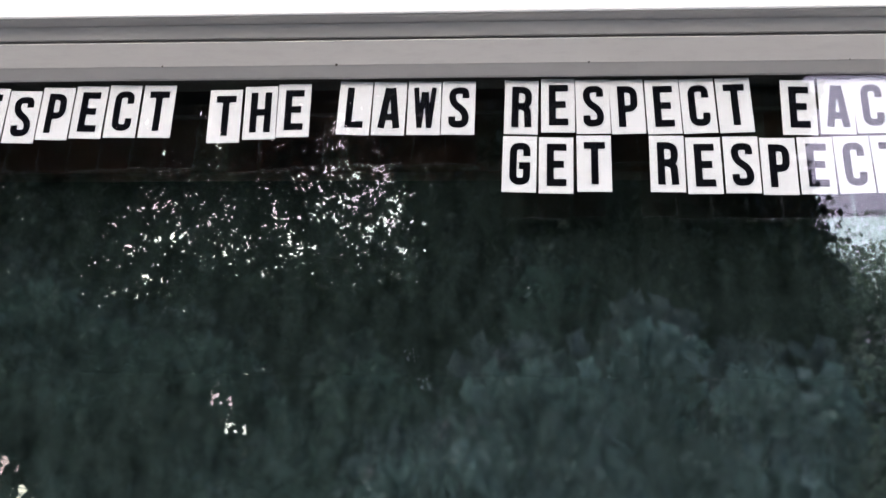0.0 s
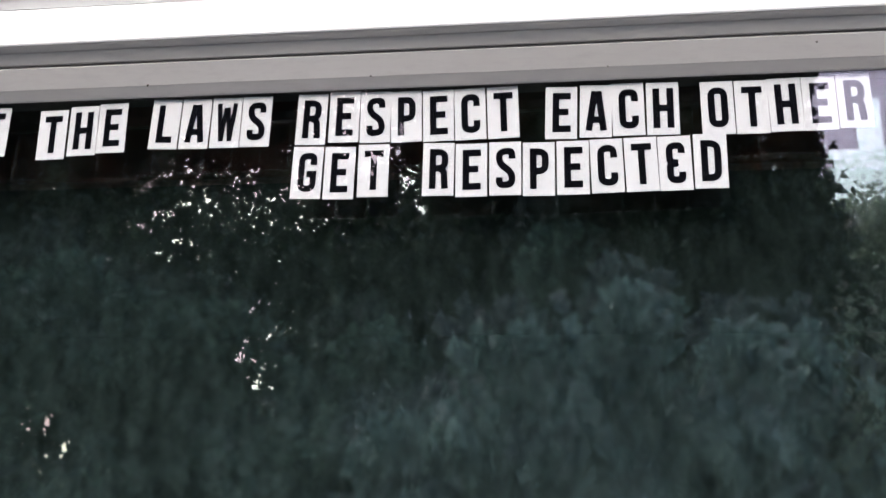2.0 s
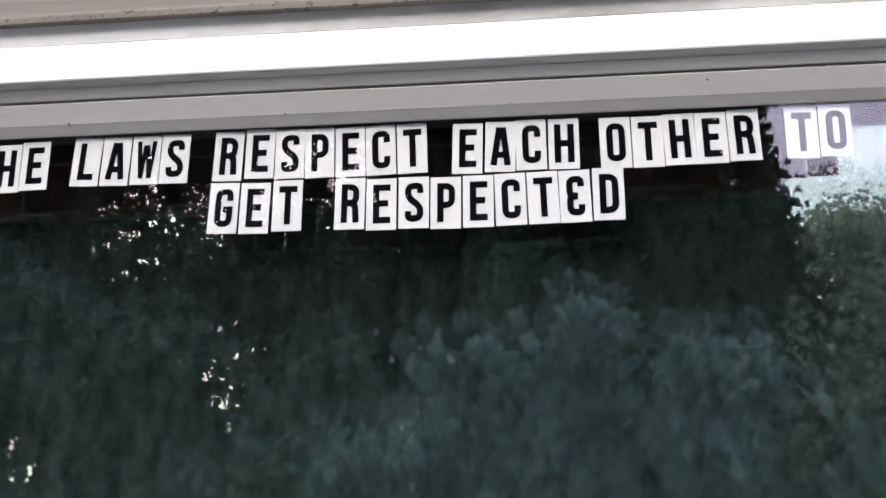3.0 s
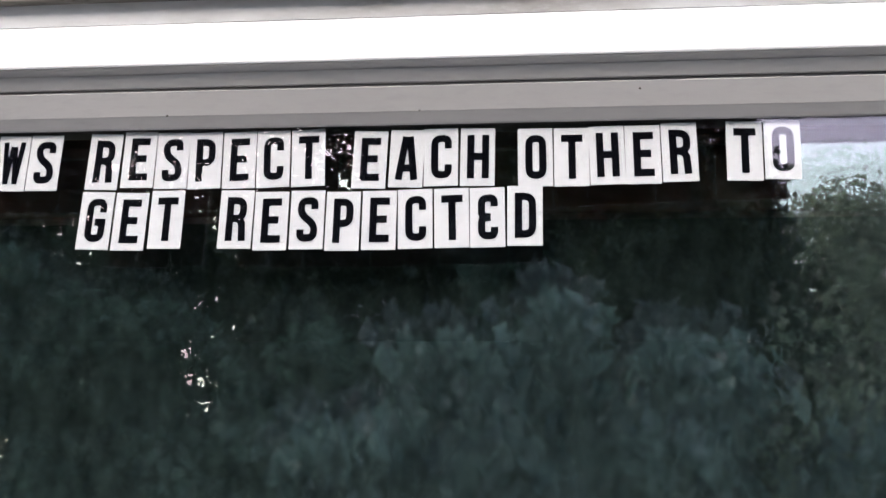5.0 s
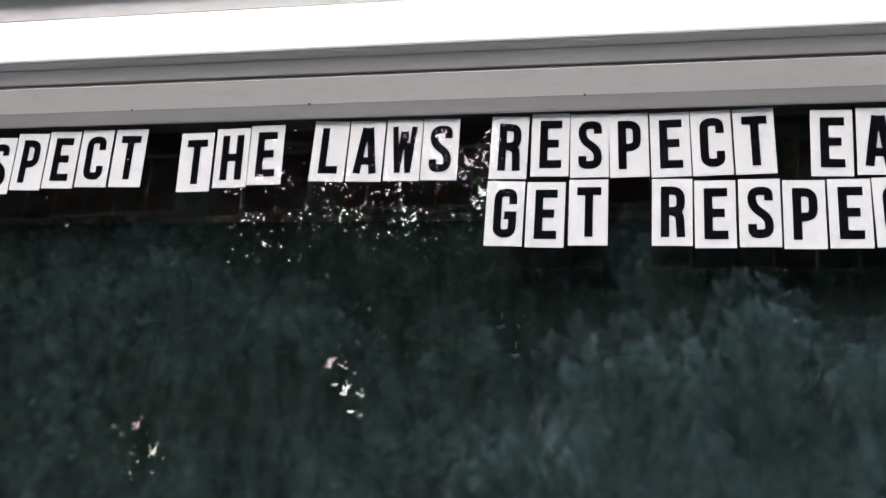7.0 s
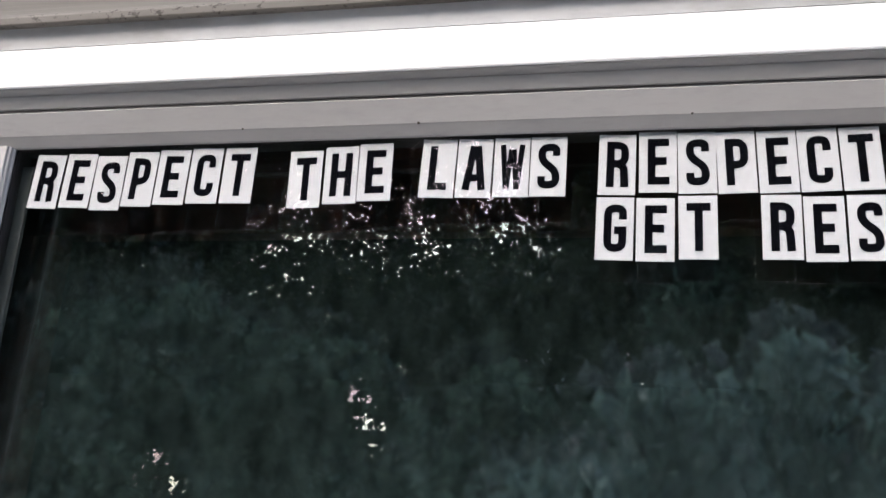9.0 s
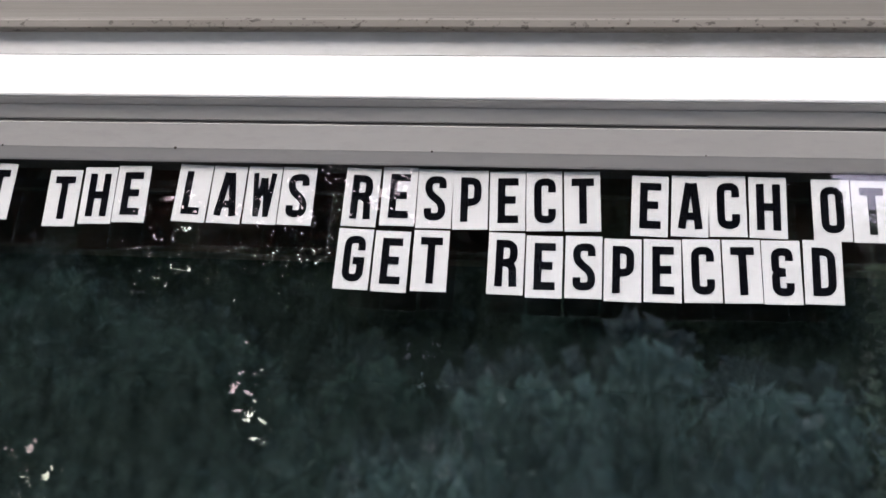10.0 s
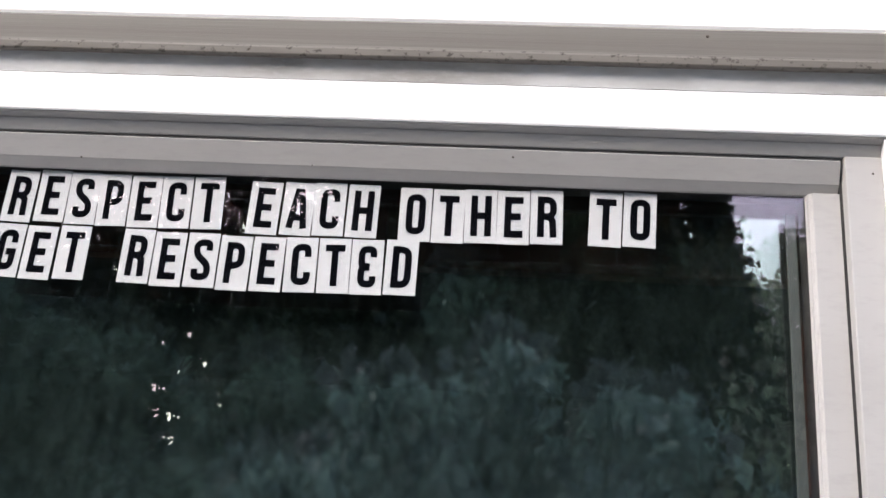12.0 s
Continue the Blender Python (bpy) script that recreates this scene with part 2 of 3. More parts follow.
part("seal", moulding([(1.0094, 2.2570), (1.0094, 2.2654), (1.09, 2.2654), (1.09, 2.2570)], SX0, SX1), SEAL, win, "black gap under the frame head")
for x0, x1 in ((SX0 - 0.0035, SX0), (SX1, SX1 + 0.0035)):
    part("seal", cube(x0, x1, Y_SASH + 0.006, 1.09, Z0, 2.258), SEAL, win)

# the rail's face is tipped downwards, which darkens it
sash = part("sash", moulding([(1.0190, 2.2318), (1.0178, 2.2332), (1.0060, 2.2596), (1.0066, 2.2608), (1.0088, 2.2612), (1.0300, 2.2590), (1.0300, GTOP - 0.001), (1.027, GTOP)], SX0, SX1, steps=40, wobble=0.0006), GREYED_METAL, win, "white sash top rail")
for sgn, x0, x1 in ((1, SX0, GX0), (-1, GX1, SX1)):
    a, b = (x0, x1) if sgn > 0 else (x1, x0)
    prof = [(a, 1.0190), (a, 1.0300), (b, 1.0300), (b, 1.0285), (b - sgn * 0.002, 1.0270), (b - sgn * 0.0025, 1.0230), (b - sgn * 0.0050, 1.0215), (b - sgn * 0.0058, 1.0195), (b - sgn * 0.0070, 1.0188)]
    part("stile", moulding(prof, Z0 + 0.01, 2.2215, axis="z"), GREYED_METAL, sash)
# added black bar, so the inner glass mirrors no white metal at the top
part("blackout", cube(SX0 + 0.002, SX1 - 0.002, 1.0345, 1.064, GTOP + 0.0015, 2.2615), SEAL, sash, "black bar added above the glass to keep its reflection dark")
part("bottom_rail", cube(GX0, GX1, Y_SASH, 1.06, Z0 + 0.01, GLOW, 0.002), GREYED_METAL, sash)
# the same added black bars down both sides
for x0, x1 in ((SX0 + 0.002, GX0 - 0.001), (GX1 + 0.001, SX1 - 0.002)):
    part("blackout", cube(x0, x1, 1.0345, 1.064, Z0, GTOP + 0.0010), SEAL, sash, "black bar added beside the glass to keep its reflection dark")
for x0, x1 in ((GX0 - 0.0005, GX0 + 0.015), (GX1 - 0.018, GX1 - 0.006)):
    part("inner_bead", cube(x0, x1, 1.0500, 1.0560, Z0, 2.205, 0.001), BEAD, win, "dull grey metal bead on the inner glass")
outer = part("outer_pane", cube(GX0 - 0.004, GX1 + 0.004, Y_GLASS, Y_GLASS + 0.003, GLOW - 0.004, GTOP + 0.006), GLASS_OUT, win, "dark reflecting outer glass")
outer.visible_shadow = False
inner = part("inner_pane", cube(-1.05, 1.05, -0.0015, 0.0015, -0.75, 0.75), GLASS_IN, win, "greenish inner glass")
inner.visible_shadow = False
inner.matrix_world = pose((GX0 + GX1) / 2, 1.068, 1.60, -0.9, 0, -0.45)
for name, x0, x1, z0, z1 in (("inner_rail", GX0 - 0.06, GX1 + 0.06, 2.140, 2.300), ("inner_stile", GX0 - 0.06, GX0 + 0.012, 0.90, 2.140), ("inner_stile", GX1 + 0.025, GX1 + 0.06, 0.90, 2.140)):
    part(name, cube(x0, x1, 1.135, 1.168, z0, z1, 0.003), DARK_WOOD, win, "dark red-brown wooden inner frame")

# ---- letter cards on the pane ----
CW, CH, CT = 0.0410, 0.0728, 0.0006


STEM, BAR, TALL = 0.0086, 0.0092, 0.0550
WIDE = {"E": 0.0236, "L": 0.0225, "T": 0.0253, "W": 0.0290, "A": 0.0275, "H": 0.0262, "R": 0.0245, "P": 0.0240, "S": 0.0250, "3": 0.0235}


def rounded(points, r, n=5):
    """A path with its inner corners rounded off."""
    out = [Vector(points[0])]
    for a, b, c in zip(points, points[1:], points[2:]):
        a, b, c = Vector(a), Vector(b), Vector(c)
        k = min(r, (a - b).length * 0.49, (c - b).length * 0.49)
        p, q = b + (a - b).normalized() * k, b + (c - b).normalized() * k
        out += [(1 - t) ** 2 * p + 2 * t * (1 - t) * b + t * t * q for t in (i / n for i in range(n + 1))]
    return out + [Vector(points[-1])]


def stroke(bm, path, y, wide=STEM, tall=BAR):
    """A pen line along the path: as wide as a stem when upright, as thick as a bar when level."""
    rows = []
    for i, p in enumerate(path):
        d = (path[min(i + 1, len(path) - 1)] - path[max(i - 1, 0)]).normalized()
        nx, nz = -d.y * wide / 2, d.x * tall / 2
        rows.append((bm.verts.new((p.x + nx, y, p.y + nz)), bm.verts.new((p.x - nx, y, p.y - nz))))
    for (a, b), (c, d) in zip(rows, rows[1:]):
        bm.faces.new((a, b, d, c))


def glyph(ch):
    """A bold condensed capital, drawn with straight and rounded pen lines."""
    w, h, bm = WIDE.get(ch, 0.0248), TALL, bmesh.new()
    l, r, t, b = -w / 2, w / 2, h / 2, -h / 2
    cl, cr, ct, cb, big = l + STEM / 2, r - STEM / 2, t - BAR / 2, b + BAR / 2, w * 0.42
    lines = []
    if ch in "ELDRPH":
        lines.append([(cl, b), (cl, t)])
    if ch in "EL":
        lines.append([(l, cb), (r, cb)])
    if ch in "ET":
        lines.append([(l, ct), (r, ct)])
    if ch == "E":
        lines.append([(l, 0.0006), (r - 0.003, 0.0006)])
    elif ch == "H":
        lines += [[(cr, b), (cr, t)], [(l, 0), (r, 0)]]
    elif ch == "T":
        lines.append([(0, b), (0, t)])
    elif ch == "O":
        lines.append(rounded([(cl, 0), (cl, ct), (cr, ct), (cr, cb), (cl, cb), (cl, 0)], big))
    elif ch in "CG":
        end = [(cr, -0.010)] if ch == "C" else [(cr, 0.002)]
        lines.append(rounded([(cr, 0.010), (cr, ct), (cl, ct), (cl, cb), (cr, cb)] + end, big))
        if ch == "G":
            lines.append([(-0.001, -0.0026), (r, -0.0026)])
    elif ch == "D":
        lines.append(rounded([(l, ct), (cr, ct), (cr, cb), (l, cb)], big))
    elif ch in "RP":
        low = 0.0005 if ch == "R" else -0.0035
        lines.append(rounded([(l, ct), (cr, ct), (cr, low), (l, low)], big * 0.9))
        if ch == "R":
            lines.append(rounded([(0.000, low), (cr - 0.0012, low - 0.004), (cr + 0.0002, b)], 0.006))
    elif ch == "S":
        lines.append(rounded([(cr, 0.0125), (cr, ct), (cl, ct), (cl, 0.0065), (cr, -0.0065), (cr, cb), (cl, cb), (cl, -0.0125)], big))
    elif ch == "3":
        lines.append(rounded([(cl, 0.0125), (cl, ct), (cr, ct), (cr, 0.002), (-0.003, 0.0006)], big * 0.9))
        lines.append(rounded([(-0.003, 0.0006), (cr, -0.001), (cr, cb), (cl, cb), (cl, -0.0125)], big * 0.9))
    elif ch == "A":
        lines += [[(cl, b), (-0.0022, t)], [(cr, b), (0.0022, t)], [(-0.007, -0.0125), (0.007, -0.0125)]]
    elif ch == "W":
        q = w * 0.24
        lines += [[(cl - 0.001, t), (-q + 0.001, b)], [(-0.0012, t - 0.006), (-q + 0.001, b)], [(0.0012, t - 0.006), (q - 0.001, b)], [(cr + 0.001, t), (q - 0.001, b)]]
    for k, path in enumerate(lines):
        stroke(bm, [Vector(p) for p in path], -0.00002 * k, *((0.0064, BAR) if ch == "W" else ()))
    if ch == "3":
        bmesh.ops.rotate(bm, verts=bm.verts, cent=(0, 0, 0), matrix=Matrix.Rotation(math.pi, 3, "Y"))
    me = bpy.data.meshes.new("letter")
    bm.to_mesh(me)
    bm.free()
    me.materials.append(INK)
    return me


GLYPHS = {}
card_mesh = None


def letter_card(ch, x, z, lean, group):
    global card_mesh
    if ch not in GLYPHS:
        GLYPHS[ch] = glyph(ch)
    said = "an upside-down 3" if ch == "3" else "the letter " + ch
    ob = new("letter_card")
    ob.empty_display_size = 0.02
    ob.matrix_world = pose(x, Y_GLASS + 0.0036, z, 0, lean, 0)
    tagged(ob, "white vinyl card with " + said + " in bold black", "letter card", group)
    if card_mesh is None:
        sheet = part("card", cube(-CW / 2, CW / 2, 0, CT, -CH / 2, CH / 2, 0.0002), CARD, ob)
        card_mesh = sheet.data
        card_mesh.materials.append(BACKING)
        for f in card_mesh.polygons:
            f.material_index = int(f.normal.y > 0.9)
    else:
        sheet = new("card", card_mesh)
        sheet.parent = ob
    ink = new("letter", GLYPHS[ch])
    ink.parent = ob
    ink.location = (0.0006, -0.0003, 0.0004)


def word(text, places, group="upper row of letter cards"):
    for ch, (x, z, lean) in zip(text, places):
        letter_card(ch, x, z, lean, group)


word("RESPECT", [(-0.6864, 2.1770, 2.6), (-0.6420, 2.1774, 2.1), (-0.5993, 2.1733, 1.3), (-0.5566, 2.1776, 1.6), (-0.5137, 2.1792, 1.6), (-0.4702, 2.1801, 1.1), (-0.4259, 2.1796, 1.1)])
word("THE", [(-0.3395, 2.1723, -0.7), (-0.2951, 2.1767, -0.8), (-0.2532, 2.1796, -0.4)])
word("LAWS", [(-0.1773, 2.1822, 2.3), (-0.1344, 2.1813, 1.6), (-0.0912, 2.1814, 1.0), (-0.0490, 2.1814, 1.1)])
word("RESPECT", [(0.0279, 2.1815, 1.6), (0.0725, 2.1836, 0.5), (0.1146, 2.1817, -0.3), (0.1562, 2.1811, -1.4), (0.1990, 2.1808, -1.5), (0.2411, 2.1815, -1.9), (0.2842, 2.1822, -1.8)])
word("EACH", [(0.3596, 2.1784, 1.5), (0.4040, 2.1791, 1.7), (0.4452, 2.1803, -0.4), (0.4889, 2.1796, 0.5)])
word("OTHER", [(0.5571, 2.1779, -0.3), (0.5995, 2.1774, -0.1), (0.6409, 2.1791, -1.0), (0.6824, 2.1791, -0.4), (0.7245, 2.1813, -0.6)])
word("TO", [(0.7982, 2.1814, 1.5), (0.8411, 2.1824, 1.7)])
word("GET", [(0.0253, 2.1059, 1.6), (0.0689, 2.1042, 1.1), (0.1141, 2.1063, 0.4)], "lower row of letter cards")
word("RESPECT3D", [(0.2001, 2.1056, 0.6), (0.2430, 2.1031, -0.0), (0.2868, 2.1040, 0.1), (0.3298, 2.1019, 0.4), (0.3732, 2.1025, 0.2), (0.4161, 2.1037, -1.3), (0.4590, 2.1044, -1.5), (0.5009, 2.1046, -1.0), (0.5445, 2.1061, 0.3)], "lower row of letter cards")

# ---- small marks on the frame ----
for x, z, y, r in ((0.679, 2.2520, 1.0098, 0.0017), (-0.765, 2.166, Y_SASH, 0.0030), (-0.20, 2.2335, 1.0176, 0.0018), (0.11, 2.2335, 1.0176, 0.0014), (0.42, 2.2335, 1.0176, 0.0012), (-0.42, 2.2335, 1.0176, 0.0014), (1.118, 2.243, Y_FRAME, 0.0015), (1.009, 2.4925, 0.9897, 0.0030), (0.917, 2.4095, 0.9715, 0.0022), (0.10, 2.3752, 0.9701, 0.0016), (0.33, 2.3740, 0.9701, 0.0017)):
    bm = bmesh.new()
    bmesh.ops.create_icosphere(bm, subdivisions=1, radius=r)
    for v in bm.verts:
        v.co = Vector((v.co.x * (0.8 + 0.5 * random.random()), v.co.y * 0.5, v.co.z * (0.8 + 0.6 * random.random())))
    ob = tagged(part("dirt_crumb", bm, DIRT), "tiny dark crumb of dirt stuck to the white frame", "dirt", "dirt crumbs")
    ob.location = (x, y, z)


# ---- garden seen in the glass ----
def leaves(name, centres, radii, per, size, mat, parent, seed, droop=0.4, keep=None):
    """Leaves, each a folded blade of four triangles' outline, scattered in clumps."""
    rng = np.random.default_rng(seed)
    k = len(centres)
    n = k * per
    d = rng.normal(size=(n, 3))
    d /= np.linalg.norm(d, axis=1)[:, None]
    at = np.repeat(centres, per, 0) + d * np.repeat(radii, per)[:, None] * rng.random((n, 1)) ** 0.45 * np.array([1, 1, 0.8])
    if keep is not None:
        at = at[keep(at, rng.random(n))]
        n = len(at)
    ax = rng.normal(size=(n, 3)) + np.array([0, 0, -droop])
    ax /= np.linalg.norm(ax, axis=1)[:, None]
    sd = np.cross(ax, rng.normal(size=(n, 3)))
    sd /= np.linalg.norm(sd, axis=1)[:, None]
    up = np.cross(ax, sd)
    ln = size * (0.6 + 0.8 * rng.random((n, 1)))
    wd = ln * (0.26 + 0.12 * rng.random((n, 1)))
    v = np.stack([at - ax * ln / 2, at + sd * wd + up * wd * 0.35, at + ax * ln / 2, at - sd * wd + up * wd * 0.35], 1).reshape(-1, 3)
    b = np.arange(n)[:, None] * 4
    f = np.concatenate([b + np.array([[0, 1, 2]]), b + np.array([[0, 2, 3]])])
    me = bpy.data.meshes.new(name)
    me.from_pydata(v.tolist(), [], f.tolist())
    me.materials.append(mat)
    ob = new(name, me)
    ob.parent = parent
    return tagged(ob, kind="stuff")


def limb(bm, a, b, r0, r1, sides=8, bends=4):
    a, b = Vector(a), Vector(b)
    ax = (b - a).normalized()
    u = ax.orthogonal().normalized()
    w = ax.cross(u)
    rings = []
    for i in range(bends + 1):
        s = i / bends
        c = a.lerp(b, s) + (u * noise.noise(a + Vector((s * 2, 0, 0))) + w * noise.noise(b + Vector((0, s * 2, 0)))) * 0.18 * math.sin(math.pi * s)
        r = r0 + (r1 - r0) * s
        rings.append([bm.verts.new(c + (u * math.cos(t) + w * math.sin(t)) * r) for t in (2 * math.pi * j / sides for j in range(sides))])
    for p, q in zip(rings, rings[1:]):
        for j in range(sides):
            bm.faces.new((p[j], p[(j + 1) % sides], q[(j + 1) % sides], q[j]))
    bm.faces.new(list(reversed(rings[0])))
    bm.faces.new(rings[-1])


def tree(x, y, height, label, clumps, radii, per, size, mat, seed, r0=0.2, limbs=7, keep=None):
    t = thing("tree", x, y, 0, label, "tree")
    bm = bmesh.new()
    limb(bm, (0, 0, -0.1), (0.15, 0.1, height * 0.55), r0, r0 * 0.55, 12, 6)
    part("trunk", bm, BARK, t)
    rng = np.random.default_rng(seed)
    local = clumps - np.array([x, y, 0])
    for k in rng.choice(len(local), limbs, replace=False):
        bm = bmesh.new()
        limb(bm, (0.1, 0.05, height * (0.22 + 0.3 * rng.random())), local[k], r0 * 0.4, 0.015)
        part("limb", bm, BARK, t)
    leaves("crown", local, radii, per, size, mat, t, seed + 1, keep=keep)
    return t


def scatter(n, lo, hi, keep, seed):
    rng = np.random.default_rng(seed)
    got = []
    while len(got) < n:
        p = lo + rng.random(3) * (np.array(hi) - lo)
        if keep(p, rng.random()):
            got.append(p)
    return np.array(got)


# the big tree: a broad crown, thinner in its middle, ragged and drooping at its edge
def in_big(p, u):
    return p[0] < 1.3


def ripple(x, z, seed, low, high, count=7):
    """An uneven pattern between 0 and 1, patchy at a hand's breadth."""
    rng = np.random.default_rng(seed)
    total = 0.0
    for _ in range(count):
        k, a, ph = rng.uniform(low, high), rng.uniform(0, math.pi), rng.uniform(0, 6.28)
        total = total + np.sin(k * (x * math.cos(a) + z * math.sin(a)) + ph)
    return np.clip(0.5 + 0.55 * total / math.sqrt(count), 0, 1)


def worn(x, z):
    """The worn middle of the crown, where only fine twigs have kept their leaves."""
    return np.exp(-np.abs((x + 2.4) / 2.2) ** 6 - np.abs((z - 5.4) / 1.32) ** 6)


def spot(x, z, a, c, rx, rz):
    return np.exp(-(((x - a) / rx) ** 2 + ((z - c) / rz) ** 2) ** 2)


def slant(p, a, c, y0, sx, sz, rx, rz):
    """A gap that runs slanting back through the leaves, about the point a, y0, c."""
    return spot(p[:, 0] - sx * (p[:, 1] - y0), p[:, 2] - sz * (p[:, 1] - y0), a, c, rx, rz)


def big_leaf(p, u):
    """Which of the broad leaves the big tree has kept."""
    x, z = p[:, 0] - 5.7, p[:, 2]
    low = slant(p, 3.20, 3.00, 0.1, 0.34, -0.15, 0.23, 0.36) + slant(p, 1.25, 2.47, 0.1, 0.57, -0.09, 0.44, 0.38)
    return u > np.maximum(worn(x, z), np.clip(low, 0, 1) * (0.72 + 0.27 * ripple(x, z, 61, 14, 30)))


def twig_leaf(p, u):
    """Fine leaves, thinner in three patches of the crown."""
    x, z = p[:, 0] - 5.7, p[:, 2]
    thin = 0.80 * spot(x, z, -3.4, 4.48, 1.0, 0.64) + 0.86 * spot(x, z, -1.70, 5.10, 0.45, 1.15) + 0.70 * spot(x, z, -0.95, 5.0, 0.55, 0.6) + 0.64 * spot(x, z, -2.2, 4.38, 1.8, 0.48)
    return u > np.clip(thin, 0, 1.0) * (0.10 + 0.84 * ripple(x, z, 62, 8, 26))


big = scatter(1750, (-10.0, -7.6, 2.2), (1.3, -4.9, 6.6), in_big, 3)
t = tree(-5.7, -6.3, 8.0, "large dark-leaved broad tree with a worn, gappy crown", big, np.random.default_rng(4).uniform(0.30, 0.58, len(big)), 100, 0.128, LEAF, 5, 0.28, 9, big_leaf)
twigs = scatter(3100, (-4.75, -6.5, 3.65), (-0.05, -5.9, 6.7), lambda p, u: True, 6)
leaves("twig_leaves", twigs - np.array([-5.7, -6.3, 0]), np.full(len(twigs), 0.16), 26, 0.076, LEAF, t, 7, keep=twig_leaf)


# a second tree beside it, its side upright above and bulging out below
def bulge(z):
    return 0.55 * np.clip(3.86 - z, 0.0, 2.5) ** 0.8


def second_leaf(p, u):
    x, z = p[:, 0] + 1.2, p[:, 2]
    edge = 2.05 + bulge(z) + 0.02 * np.sin(7 * z) + 0.035 * np.sin(19 * z + 1) + 0.03 * np.sin(43 * z)
    hole = slant(p, 1.05, 2.36, 0.05, -0.26, -0.10, 0.18, 0.20) * (0.72 + 0.28 * ripple(x, z, 63, 20, 40))
    sparse = 0.84 * np.clip((x - 2.12) / 0.12, 0, 1)
    return (x < edge) & (u > np.maximum(hole, sparse))


second = scatter(620, (0.35, -4.7, 0.6), (3.7, -3.8, 5.6), lambda p, u: p[0] < 2.24 + float(bulge(p[2])), 41)
tree(1.2, -4.25, 5.4, "tall leafy green tree with a full upright crown", second, np.random.default_rng(42).uniform(0.16, 0.30, len(second)), 190, 0.088, LEAF, 43, 0.15, 9, second_leaf)


def in_shrub(p, u):
    x, y, z = p
    top = 3.5 + 0.4 * math.sin(1.3 * x)
    return z < top - 0.3 + 0.2 * math.sin(5 * x)


def shrub_leaf(p, u):
    """No leaves in two small windows of the shrubbery."""
    return u > 0.985 * np.clip(slant(p, -1.91, 2.68, 0.0, 0.34, -0.15, 0.22, 0.34) + slant(p, -3.42, 2.26, 0.0, 0.57, -0.09, 0.36, 0.32), 0, 1)


shr = scatter(560, (-7.5, -4.9, 0.3), (0.5, -3.8, 4.2), in_shrub, 8)
t = thing("shrub", 0, -4.4, 0, "tall dense green shrubbery behind the yard", "shrub")
leaves("crown", shr - np.array([0, -4.4, 0]), np.random.default_rng(9).uniform(0.20, 0.38, len(shr)), 130, 0.14, SHRUB_LEAF, t, 10, keep=shrub_leaf)
for k in range(7):
    bm = bmesh.new()
    limb(bm, (-7.1 + 1.1 * k, 0, -0.05), (-7.0 + 1.1 * k, 0.1, 2.2), 0.05, 0.02)
    part("stem", bm, BARK, t)

def in_hedge(p, u):
    x, y, z = p
    return x > -0.7 and z < 2.12 + 0.22 * math.sin(1.7 * x + 0.5) + 0.10 * math.sin(6 * x) + 0.45 * u * u


def hedge_leaf(p, u):
    sparse = 0.84 * np.clip((p[:, 0] - 1.45) / 0.2, 0, 1) * np.clip((p[:, 2] - 1.75) / 0.2, 0, 1)
    return u > np.maximum(sparse, 0.97 * spot(p[:, 0], p[:, 2], 1.84, 2.22, 0.14, 0.20))


hed = scatter(430, (-1.5, -2.9, 0.15), (3.4, -2.0, 3.3), in_hedge, 18)
t = thing("hedge", 0, -2.45, 0, "bright blue-green broad-leaved hedge facing the house", "hedge")
leaves("crown", hed - np.array([0, -2.45, 0]), np.random.default_rng(19).uniform(0.14, 0.30, len(hed)), 95, 0.135, HEDGE_LEAF, t, 20, droop=1.5, keep=hedge_leaf)
for k in range(9):
    bm = bmesh.new()
    limb(bm, (-0.55 + 0.45 * k, 0, -0.05), (-0.50 + 0.45 * k, 0.05, 1.6), 0.03, 0.012)
    part("stem", bm, BARK, t)

def in_bush(p, u):
    x, y, z = p
    return z < 2.35 + 1.0 * (1 - math.exp(-max(x - 1.6, 0.0) / 0.35)) + 0.12 * math.sin(9 * x) - 0.1 + 0.2 * u


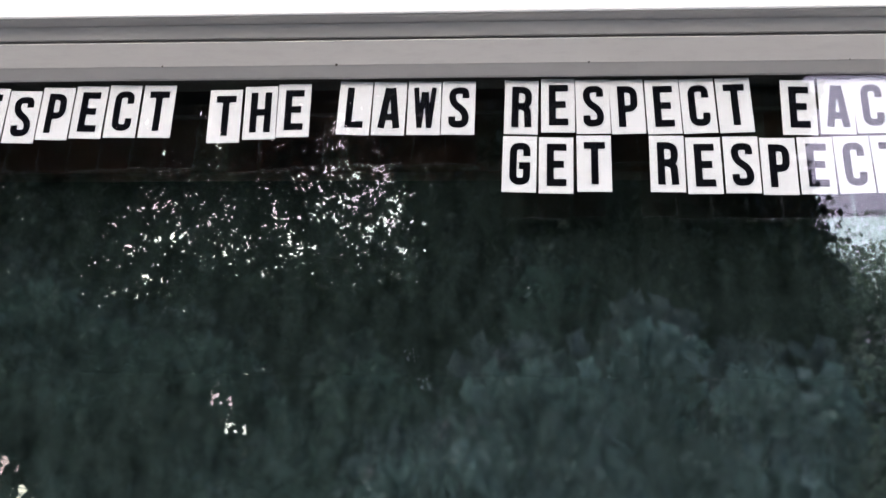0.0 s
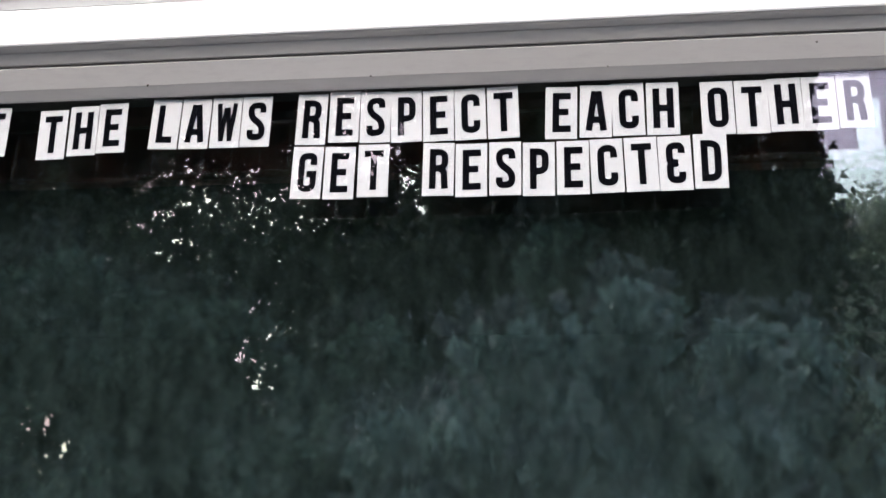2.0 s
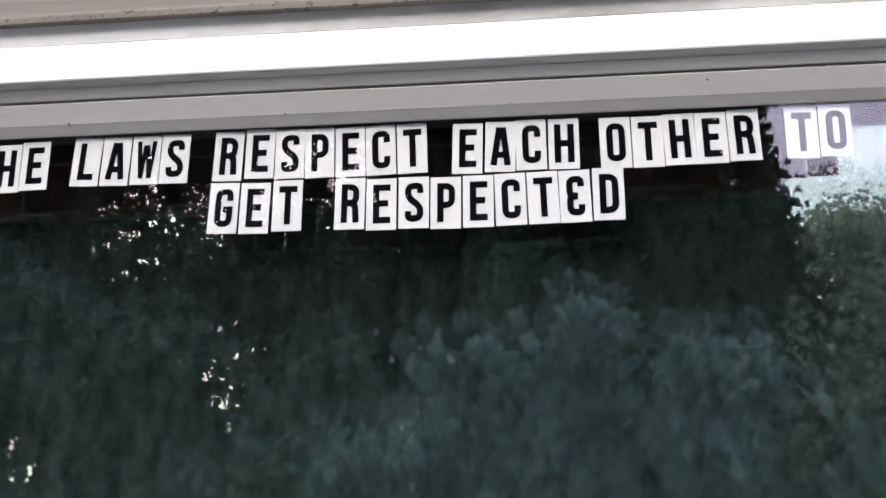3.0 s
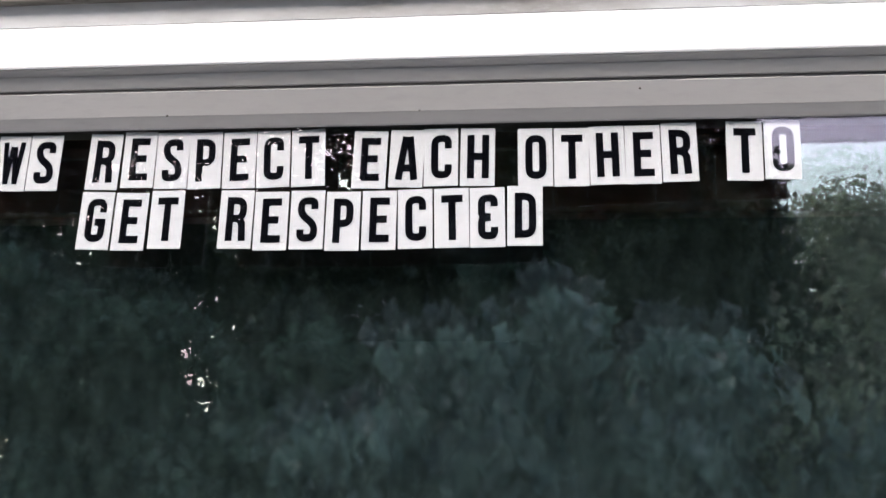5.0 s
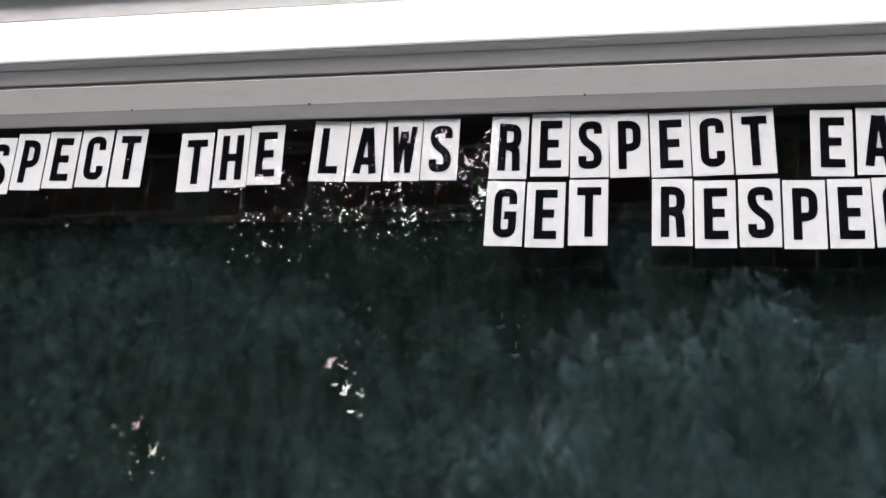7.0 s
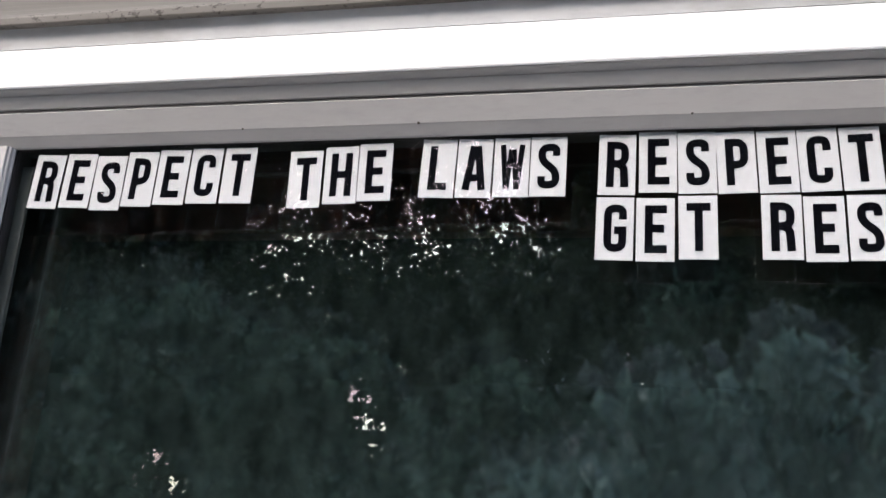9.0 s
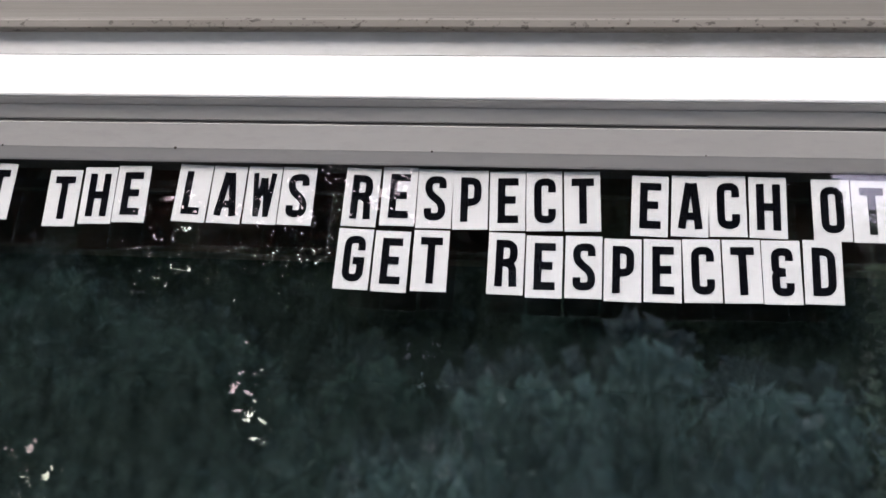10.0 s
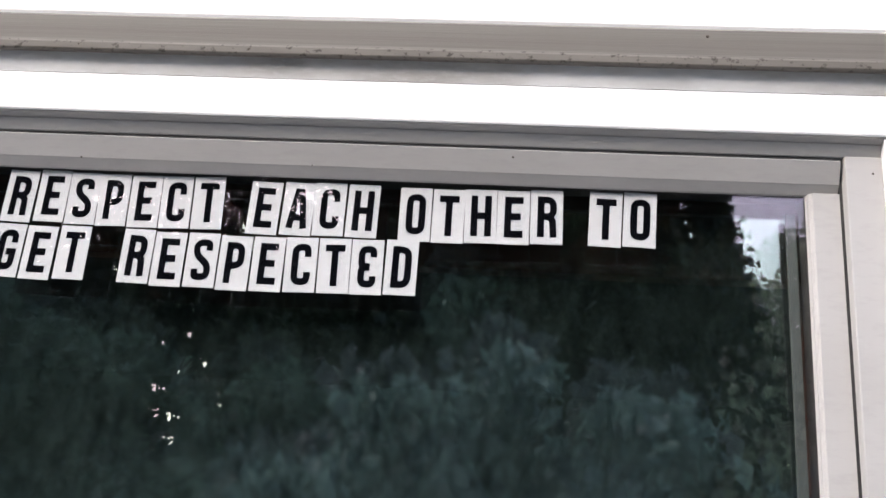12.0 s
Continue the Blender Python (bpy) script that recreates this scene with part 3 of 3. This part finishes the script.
def bush_leaf(p, u):
    return u > 0.70 + 0.28 * spot(p[:, 0] + 2.6, p[:, 2], 1.84, 2.22, 0.14, 0.20)


bush = scatter(200, (1.56, -2.9, 0.2), (3.6, -2.1, 3.5), in_bush, 28)
t = thing("shrub", 2.6, -2.5, 0, "tall pale green bush at the end of the hedge", "shrub")
# the paled leaf colour again, for a hazy light patch in the reflection
leaves("crown", bush - np.array([2.6, -2.5, 0]), np.random.default_rng(29).uniform(0.12, 0.26, len(bush)), 120, 0.085, HAZED_LEAF, t, 30, droop=0.5, keep=bush_leaf)
for k in range(4):
    bm = bmesh.new()
    limb(bm, (-0.45 + 0.42 * k, 0, -0.05), (-0.40 + 0.42 * k, 0.05, 2.1), 0.035, 0.014)
    part("stem", bm, BARK, t)

far = scatter(170, (4.4, -28.0, 3.0), (14.0, -24.0, 12.6), lambda p, u: ((p[0] - 9.2) / 4.7) ** 2 + ((p[2] - 7.2) / 4.6) ** 2 < 1, 12)
tree(10.0, -26.0, 12.0, "tall pale green tree standing far off", far, np.random.default_rng(13).uniform(0.6, 1.2, len(far)), 420, 0.17, HAZED_LEAF, 14, 0.22, 8)

# ---- neighbour's house behind the tree ----
house = thing("house", -2.8, -17.0, 0, "grey lap-sided neighbouring house behind the trees", "house")
part("wall", cube(-1.9, 1.9, -6.0, -0.03, 0, 7.4), GREY_SIDING, house)
rf = bmesh.new()
vs = [rf.verts.new(c) for c in ((-2.2, 0.3, 7.3), (2.2, 0.3, 7.3), (2.2, -6.3, 7.3), (-2.2, -6.3, 7.3), (-2.2, -3.0, 9.0), (2.2, -3.0, 9.0))]
for f in ((0, 1, 5, 4), (2, 3, 4, 5), (1, 2, 5), (3, 0, 4), (3, 2, 1, 0)):
    rf.faces.new([vs[i] for i in f])
part("roof", rf, ROOFING, house)
lap = None
for k in range(36):
    if lap is None:
        ob = part("siding_board", moulding([(-0.03, 0.0), (0.012, 0.0), (0.0, 0.2), (-0.03, 0.2)], -1.9, 1.9), GREY_SIDING, house)
        lap = ob.data
    else:
        ob = new("siding_board", lap)
        ob.parent = house
    ob.location = (0, 0, 0.15 + 0.2 * k)
